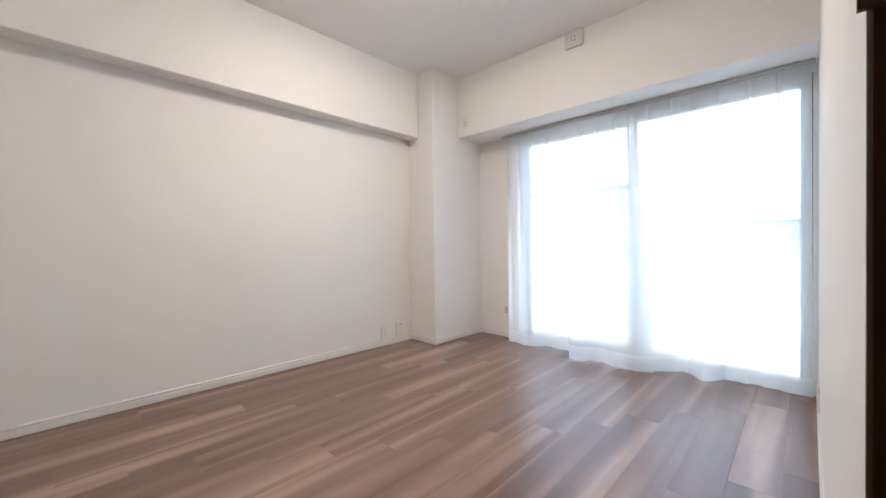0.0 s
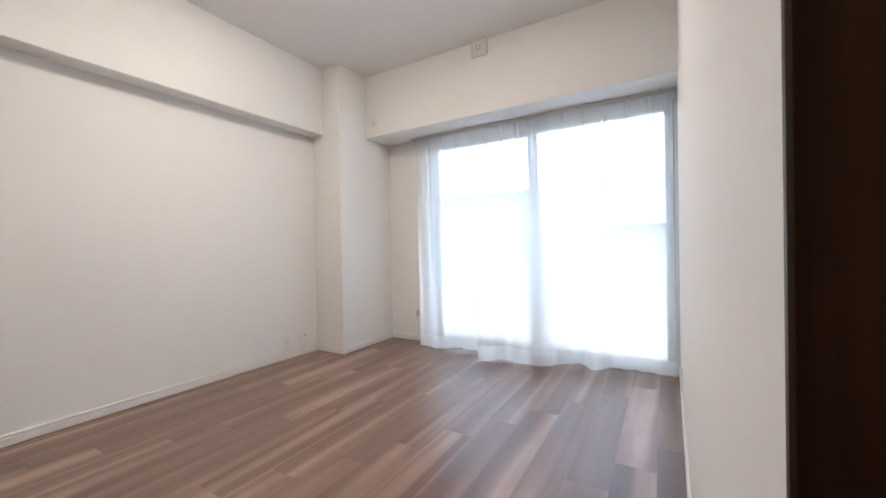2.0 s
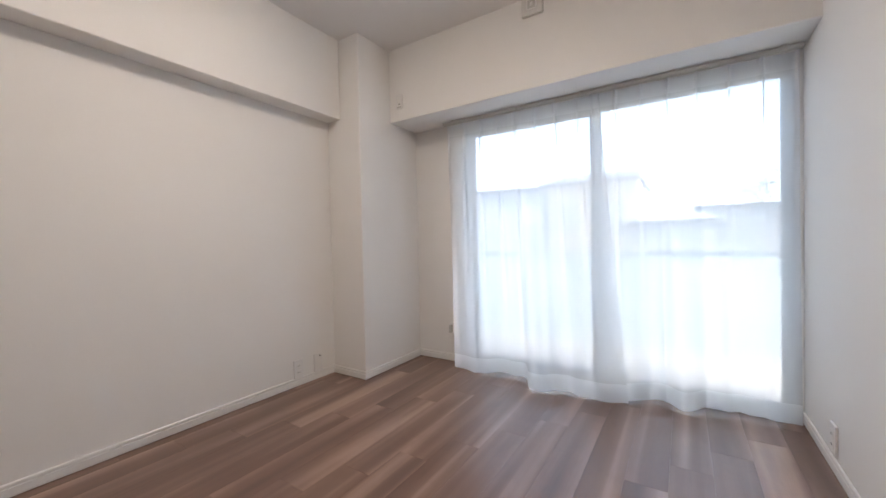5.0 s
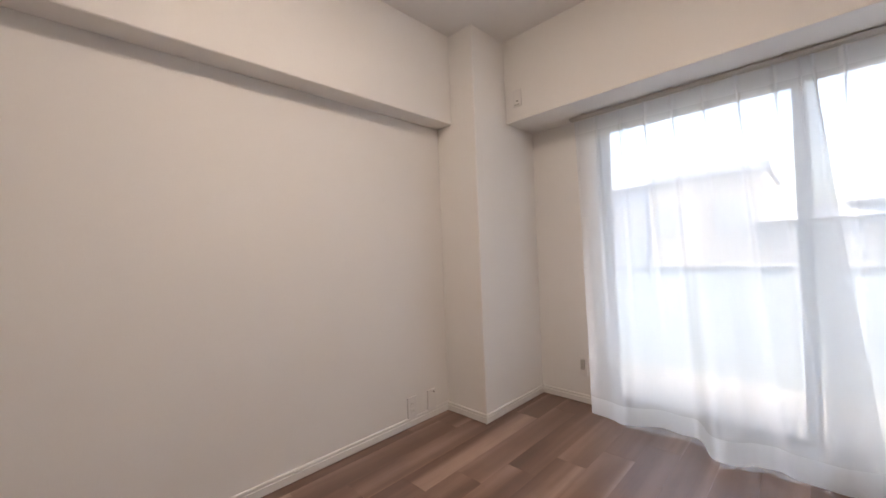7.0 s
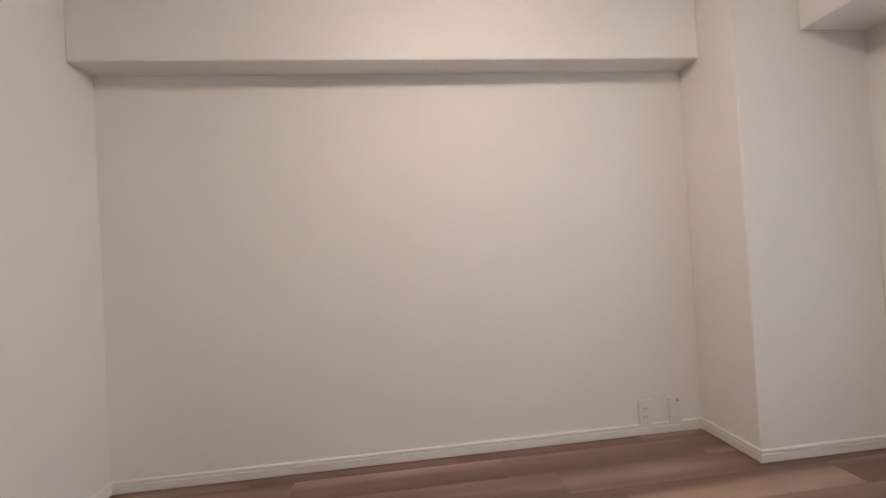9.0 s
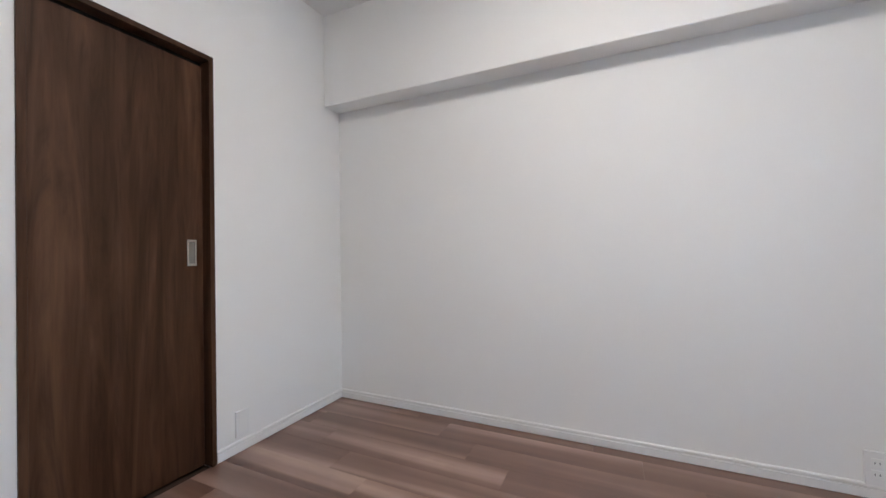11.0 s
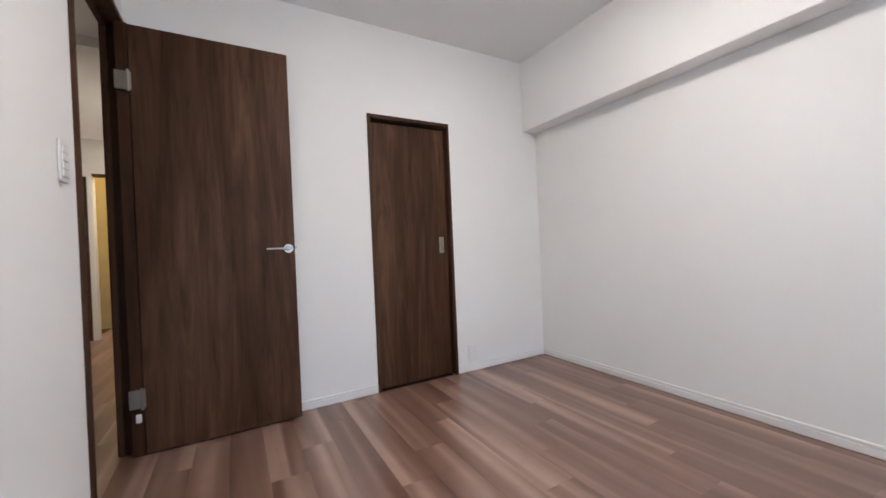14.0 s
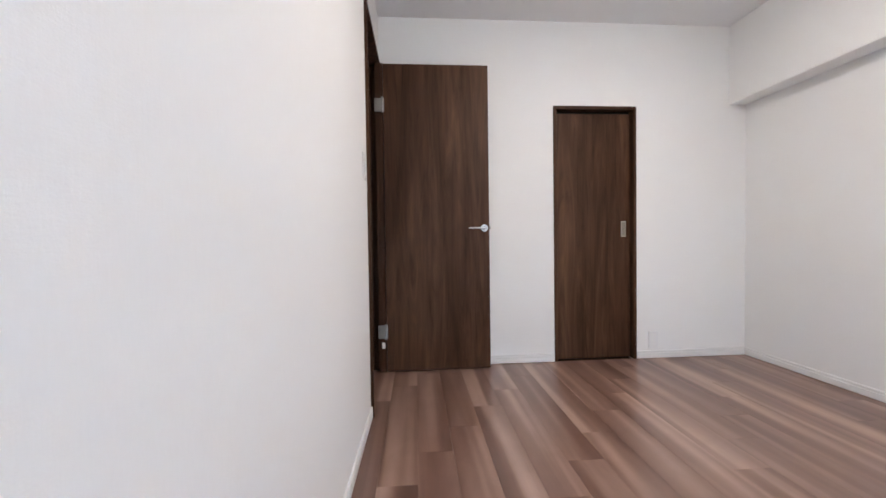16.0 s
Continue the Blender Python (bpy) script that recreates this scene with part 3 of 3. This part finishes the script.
def curtain(x_top, x_bot, folds, front, lift, seed, label):
    """A voile panel: pinch pleats at the head, long soft folds, a doubled hem.
    front: how far the hem stands into the room, lift: how high it hangs over the floor, as (place along the panel, metres)."""
    rnd = random.Random(seed)
    ph = [rnd.uniform(-0.5, 0.5) for _ in range(folds + 2)]
    am = [rnd.uniform(0.45, 1.3) for _ in range(folds + 2)]
    reach = [rnd.uniform(0.22, 0.60) for _ in range(folds + 2)]
    z_top, z_bot = BULK_Z - 0.023, 0.006
    nu, nv = folds * 20, 44
    us = [i / 60 for i in range(61)]

    def soft(points):
        """The profile with its corners rounded."""
        raw = [float(np.interp(u, [q[0] for q in points], [q[1] for q in points])) for u in us]
        return [sum(raw[max(0, min(60, i + d))] * w for d, w in ((-2, 1), (-1, 2), (0, 3), (1, 2), (2, 1))) / 9 for i in range(61)]
    stand, hang = soft(front), soft(lift)

    def place(u, v):
        k = u * folds
        i = min(int(k), folds - 1)
        w = k - i
        s = w * w * (3 - 2 * w)
        p = ph[i] * (1 - s) + ph[i + 1] * s
        a = am[i] * (1 - s) + am[i + 1] * s
        down = v ** 1.15
        wave = math.sin(2 * math.pi * (k + 0.5 * p * down)) * 0.6 + 0.4 * math.sin(2 * math.pi * (0.5 * k + p) + 1.1 * v)
        n = round(k)
        near = (k - n - 0.10 * v * ph[min(n, folds)]) / (0.05 + 0.10 * v)
        crease = math.exp(-near * near) * math.exp(-(v / reach[min(n, folds)]) ** 2)
        x = (x_top[0] + (x_top[1] - x_top[0]) * u) * (1 - down) + (x_bot[0] + (x_bot[1] - x_bot[0]) * u) * down
        x += 0.008 * math.sin(2 * math.pi * (k * 0.5 + p)) * down
        y = 3.342 - float(np.interp(u, us, stand)) * v ** 1.5 - a * (0.004 + 0.007 * down) * wave - 0.017 * crease
        z = z_top + (z_bot - z_top) * v + (float(np.interp(u, us, hang)) + 0.004 * math.sin(2 * math.pi * k + p * 6)) * v ** 8
        return x, min(y, 3.374), max(z, 0.003)

    ob = thing("curtain", (0, 0, 0), label, "curtain", "sheer curtains at the window")
    for name, v0, v1, mat, m in (("heading", 0.0, 0.045, M_HEM, 4), ("cloth", 0.045, 0.945, M_VOILE, nv), ("hem", 0.945, 1.0, M_HEMBAND, 6)):
        bm = bmesh.new()
        g = []
        for j in range(m + 1):
            v = v0 + (v1 - v0) * j / m
            g.append([bm.verts.new(place(i / nu, v)) for i in range(nu + 1)])
        for j in range(m):
            for i in range(nu):
                bm.faces.new((g[j][i], g[j][i + 1], g[j + 1][i + 1], g[j + 1][i]))
        part(name, bm, mat, ob, smooth=True)
    for k in range(folds + 1):
        bm = bmesh.new()
        drop = rnd.uniform(0.10, 0.22)
        edge = []
        for j in range(9):
            w = j / 8
            x, y, z = place(min(max(k / folds + 0.003 * math.sin(3 * w + k), 0.004), 0.996), drop * w)
            wide, depth = 0.006 * (1 - w) + 0.001, 0.010 * (1 - w) ** 0.6
            edge.append([bm.verts.new(c) for c in ((x - wide, y - 0.001, z), (x - wide * 0.4, y - 0.001 - depth, z), (x + wide * 0.5, y - 0.001 - depth, z), (x + wide, y - 0.001, z))])
        for a, c in zip(edge, edge[1:]):
            for i in range(3):
                bm.faces.new((a[i], a[i + 1], c[i + 1], c[i]))
        part("pleat", bm, M_HEM, ob, smooth=True)
    return ob


curtain((1.690, 2.630), (1.735, 2.632), 7, [(0, 0.13), (0.18, 0.12), (0.33, 0.025), (0.40, 0.05), (0.48, 0.12), (0.53, 0.105), (0.58, 0.02), (0.66, 0.045), (0.76, 0.015), (0.86, 0.04), (1, 0.02)],
        [(0, 0.0), (0.25, 0.003), (0.33, 0.012), (0.48, 0.0), (0.58, 0.016), (0.8, 0.014), (1, 0.006)], 9, "white sheer voile curtain, hem just above the floor")
curtain((0.660, 1.738), (0.725, 1.888), 8, [(0, 0.075), (0.10, 0.10), (0.19, 0.125), (0.31, 0.055), (0.47, 0.06), (0.545, 0.235), (0.62, 0.215), (0.70, 0.15), (0.84, 0.20), (1, 0.15)],
        [(0, 0.002), (0.19, 0.0), (0.31, 0.012), (0.45, 0.008), (0.55, 0.0), (0.7, 0.006), (0.84, 0.0), (1, 0.002)], 4, "white sheer voile curtain with pleated heading, drawn closed")


# ---- ceiling light of the room ----
room_lamp_body = thing("ceiling_light", (1.30, 1.62, H), "round white ceiling light in the middle of the ceiling", "ceiling light")
b = bmesh.new()
rod(b, (0, 0, -0.024), (0, 0, 0), 0.25, 0.25, n=48)
part("housing", b, M_PLASTIC, room_lamp_body)
b = bmesh.new()
bmesh.ops.create_uvsphere(b, u_segments=32, v_segments=12, radius=0.24, matrix=Matrix.Translation((0, 0, -0.0245)) @ Matrix.Diagonal((1, 1, 0.34, 1)))
bmesh.ops.delete(b, geom=[v for v in b.verts if v.co.z > -0.0246], context="VERTS")
part("diffuser", b, M_ROOM_LAMP, room_lamp_body, "glowing white dome diffuser", smooth=True)

# ---- small wall fittings ----
def wall_plate(name, at, turn, w, h, label, category, kind_of="blank"):
    """A plastic wall plate; its back lies on the wall, its face points to -y before the turn."""
    ob = thing(name, (0, 0, 0), label, category)
    part("plate", boxes((-w / 2, w / 2, -0.009, 0.0, -h / 2, h / 2), bevel=0.0025, seg=2), M_PLASTIC, ob)
    if kind_of == "socket":
        for s in (-1, 1):
            f = part("socket_face", boxes((-w * 0.24, w * 0.24, -0.0105, -0.0075, s * h * 0.17 - h * 0.13, s * h * 0.17 + h * 0.13), bevel=0.001), M_TRIM, ob)
            part("slot", boxes((-0.008, -0.006, -0.0112, -0.0102, s * h * 0.17 - 0.004, s * h * 0.17 + 0.004), (0.005, 0.007, -0.0112, -0.0102, s * h * 0.17 - 0.004, s * h * 0.17 + 0.004)), M_SLOT, f)
    elif kind_of == "inner":
        part("face_insert", boxes((-w * 0.3, w * 0.3, -0.0095, -0.0075, -h * 0.36, h * 0.36), bevel=0.001), M_TRIM, ob)
    ob.matrix_world = pose(*at, 0, 0, turn)
    return ob


wall_plate("wall_outlet", (0.0, 2.448, 0.112), 90, 0.068, 0.122, "white double power socket above the skirting", "outlet", "socket")
tv = wall_plate("wall_outlet", (0.0, 2.606, 0.112), 90, 0.068, 0.122, "white aerial socket plate above the skirting", "outlet", "inner")
b = bmesh.new()
rod(b, (0.012, -0.0095, 0.046), (0.012, -0.016, 0.046), 0.006, n=14)
part("aerial_jack", b, M_NICKEL, tv)
wall_plate("blank_plate", (0.704, 0.0, 0.132), 180, 0.070, 0.120, "white blank plate low on the wall", "outlet", "inner")
oc = wall_plate("wall_outlet", (0.622, L, 0.235), 0, 0.050, 0.120, "white socket with a grey plug beside the curtain", "outlet", "inner")
part("plug", boxes((-0.010, 0.014, -0.030, -0.0085, -0.012, 0.050), bevel=0.004, seg=2), M_IVORY, oc, "grey plug")
wall_plate("wall_outlet", (east(2.93) - 0.0005, 2.93, 0.130), -90 - EAST_TURN, 0.070, 0.120, "white power socket low beside the curtain", "outlet", "socket")

sleeve = thing("duct_cover", (1.430, BULK_Y, H - 0.061), "white square duct cover with a small square opening under the ceiling", "vent")
part("cover", boxes((-0.064, 0.064, -0.026, 0, -0.058, 0.058), bevel=0.007, seg=2), M_VENT, sleeve)
rim = bmesh.new()
for d in ((-0.030, -0.024, -0.030, 0.030), (0.024, 0.030, -0.030, 0.030), (-0.024, 0.024, -0.030, -0.024), (-0.024, 0.024, 0.024, 0.030)):
    box(rim, d[0], d[1], -0.031, -0.0255, d[2], d[3])
part("rim", rim, M_PLASTIC, sleeve)
part("opening", boxes((-0.024, 0.024, -0.0275, -0.0255, -0.024, 0.024)), M_IVORY, sleeve)
part("knob", boxes((-0.008, 0.008, -0.035, -0.0275, -0.010, 0.012), bevel=0.003), M_PLASTIC, sleeve)

ac = wall_plate("wall_outlet", (0.414, BULK_Y, 1.970), 0, 0.060, 0.105, "white air-conditioner socket plate on the bulkhead", "outlet", "inner")
b = bmesh.new()
rod(b, (0.004, -0.0095, -0.020), (0.004, -0.014, -0.020), 0.006, n=14)
part("earth_screw", b, M_NICKEL, ac)
part("lower_tab", boxes((-0.020, 0.018, -0.013, -0.0085, -0.046, -0.038), bevel=0.001), M_IVORY, ac)

sw = thing("light_switch", (east(0.818) - 0.0005, 0.818, 1.208), "white rocker light switch plate beside the doorway", "light switch")
part("plate", boxes((-0.006, 0.0, -0.035, 0.035, -0.060, 0.060), bevel=0.002), M_PLASTIC, sw)
part("switch_bed", boxes((-0.0066, -0.0050, -0.025, 0.025, -0.049, 0.049)), M_IVORY, sw, "grey gap round the rockers")
for z in (-0.0355, -0.0118, 0.0118, 0.0355):
    part("rocker", boxes((-0.0100, -0.0055, -0.0225, 0.0225, z - 0.0102, z + 0.0102), bevel=0.0015), M_PLASTIC, sw)
part("lower_lip", boxes((-0.013, -0.0055, 0.004, 0.034, -0.065, -0.0585), bevel=0.002), M_IVORY, sw, "small grey lip under the plate")

# ---- outside the window ----
structure("balcony_floor", boxes((-1.5, 5.0, L + 0.16, 4.75, -0.22, -0.06)), M_BALCONY, "grey concrete balcony floor", "balcony")
parapet = thing("balcony_parapet", (1.7, 4.70, -0.06), "white solid balcony parapet with a metal handrail", "parapet", kind="structure")
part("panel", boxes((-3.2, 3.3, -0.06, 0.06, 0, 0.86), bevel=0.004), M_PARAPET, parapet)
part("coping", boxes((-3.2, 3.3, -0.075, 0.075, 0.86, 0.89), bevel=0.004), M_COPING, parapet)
GZ = -6.0
structure("ground", boxes((-900, 900, -900, 1500, GZ - 0.5, GZ)), M_ASPHALT, "grey asphalt ground reaching to the horizon", "ground")


def house(at, size, floors, cols, mat, label, turn=0, roof=0.3, hip=False):
    w, d, h = size
    ob = thing("apartment_building", (0, 0, 0), label, "building")
    part("wall", boxes((-w / 2, w / 2, -d / 2, d / 2, 0, h)), mat, ob)
    bm = bmesh.new()
    if hip:
        vs = [bm.verts.new(c) for c in ((-w / 2 - 0.4, -d / 2 - 0.4, h), (w / 2 + 0.4, -d / 2 - 0.4, h), (w / 2 + 0.4, d / 2 + 0.4, h), (-w / 2 - 0.4, d / 2 + 0.4, h), (-w / 2 + d / 2, 0, h + roof), (w / 2 - d / 2, 0, h + roof))]
        for q in ((0, 1, 5, 4), (1, 2, 5), (2, 3, 4, 5), (3, 0, 4), (3, 2, 1, 0)):
            bm.faces.new([vs[i] for i in q])
    else:
        box(bm, -w / 2 - 0.15, w / 2 + 0.15, -d / 2 - 0.15, d / 2 + 0.15, h, h + roof)
    part("roof", bm, M_ROOF, ob)
    for f in range(floors):
        for c in range(cols):
            x, z = -w / 2 + w * (c + 0.5) / cols, h * (f + 0.5) / floors
            win = part("window", boxes((x - w / cols * 0.3, x + w / cols * 0.3, -d / 2 - 0.05, -d / 2, z - 0.75, z + 0.65)), M_CONC if mat != M_CONC else M_BLDG_B, ob)
            part("pane", boxes((x - w / cols * 0.26, x + w / cols * 0.26, -d / 2 - 0.07, -d / 2 - 0.05, z - 0.65, z + 0.55)), M_PANE, win)
    ob.matrix_world = pose(*at, 0, 0, turn)
    return ob


house((-6.9, 22.5, GZ), (6.6, 5, 9.7), 3, 3, M_BLDG_A, "blue-grey rendered house with a hipped roof behind the balcony", 3, 0.6, True)
house((-1.6, 23.5, GZ), (4.1, 7, 9.75), 3, 2, M_BLDG_B, "beige rendered apartment house with a flat roof", 0)
house((1.75, 20.9, GZ), (2.5, 1.8, 7.7), 2, 1, M_CONC, "narrow low house with a blue-grey hipped roof", 0, 0.5, True)
house((9.6, 24.5, GZ), (13.0, 7, 8.3), 3, 5, M_CONC, "pale grey long house with a grey hipped roof", -3, 0.7, True)


def tree(at, height, seed, label):
    """Sparse tree: tapered trunk, forking limbs, clumps of small leaves."""
    rnd = random.Random(seed)
    ob = thing("tree", at, label, "tree")
    wood, tips = bmesh.new(), []

    def grow(p, way, length, r, depth):
        q = p + way * length
        rod(wood, p, q, r, r * 0.68, n=8, cap=False)
        if depth == 0:
            tips.append(q)
            return
        for _ in range(3 if depth > 1 else 4):
            side = Vector((rnd.uniform(-1, 1), rnd.uniform(-1, 1), rnd.uniform(-0.15, 0.9)))
            grow(q, (way * 0.75 + side * 0.7).normalized(), length * rnd.uniform(0.6, 0.82), r * 0.62, depth - 1)
    grow(Vector((0, 0, 0)), Vector((0.03, 0, 1)), height * 0.34, height * 0.012, 4)
    part("trunk", wood, M_BARK, ob)
    bm = bmesh.new()
    for tip in tips:
        if rnd.random() < 0.25:
            continue
        for _ in range(34):
            c = tip + Vector((rnd.gauss(0, 0.28), rnd.gauss(0, 0.28), rnd.gauss(0, 0.2)))
            m = Matrix.Translation(c) @ Euler((rnd.uniform(0, 6), rnd.uniform(0, 6), rnd.uniform(0, 6))).to_matrix().to_4x4()
            vs = [bm.verts.new(m @ Vector(v)) for v in ((-0.06, 0, 0), (0, -0.028, 0.008), (0.06, 0, 0), (0, 0.028, 0.008))]
            bm.faces.new(vs)
    part("crown", bm, M_LEAF, ob)
    return ob


tree((7.2, 18.0, GZ), 10.9, 3, "sparse tree with thin bare branches beyond the balcony")

# ---- floor ----
PW, PL = 0.1455, 0.909
FLOOR = structure("floor", boxes((-T, HX1 + 0.1, HY0 - 1.1, L + 0.16, -0.06, -0.012)), M_SUB, "reddish brown wood-look plank floor with staggered joints", "floor")
plank_meshes = {}


def plank(x0, x1, y0, y1):
    w, l = round(x1 - x0, 4), round(y1 - y0, 4)
    if (w, l) not in plank_meshes:
        g, c = 0.00015, 0.00035
        bm = bmesh.new()
        lo = [bm.verts.new((x, y, -0.012)) for x, y in ((g, g), (w - g, g), (w - g, l - g), (g, l - g))]
        md = [bm.verts.new((x, y, -c)) for x, y in ((g, g), (w - g, g), (w - g, l - g), (g, l - g))]
        hi = [bm.verts.new((x, y, 0)) for x, y in ((g + c, g + c), (w - g - c, g + c), (w - g - c, l - g - c), (g + c, l - g - c))]
        for a, b2 in ((lo, md), (md, hi)):
            for i in range(4):
                j = (i + 1) % 4
                bm.faces.new((a[i], a[j], b2[j], b2[i]))
        bm.faces.new(hi)
        plank_meshes[w, l] = mesh_of("plank", bm, M_FLOOR)
    ob = new("plank", plank_meshes[w, l])
    ob.location = (x0, y0, 0)
    ob.parent = FLOOR


JOINT_STEP = 0.1993                    # each row of planks starts this much earlier than the one before
row = -9
while True:
    xb = 2.395 - PW * row
    xa = xb - PW
    if xb <= 0.001:
        break
    xa = max(xa, 0.0)
    ylo, yhi = (0.0 if xb <= W + 0.01 else HY0 - 1.0), (L if xa < W else HY1)
    if xa < W < xb:
        ylo = 0.0
    x_hi = min(xb, HX1)
    if x_hi - xa > 0.01:
        off = (1.047 - JOINT_STEP * row) % PL
        cuts = [ylo] + [off + PL * k for k in range(-6, 6) if ylo + 0.05 < off + PL * k < yhi - 0.05] + [yhi]
        for a, b in zip(cuts, cuts[1:]):
            plank(xa, x_hi, a, b)
    row += 1
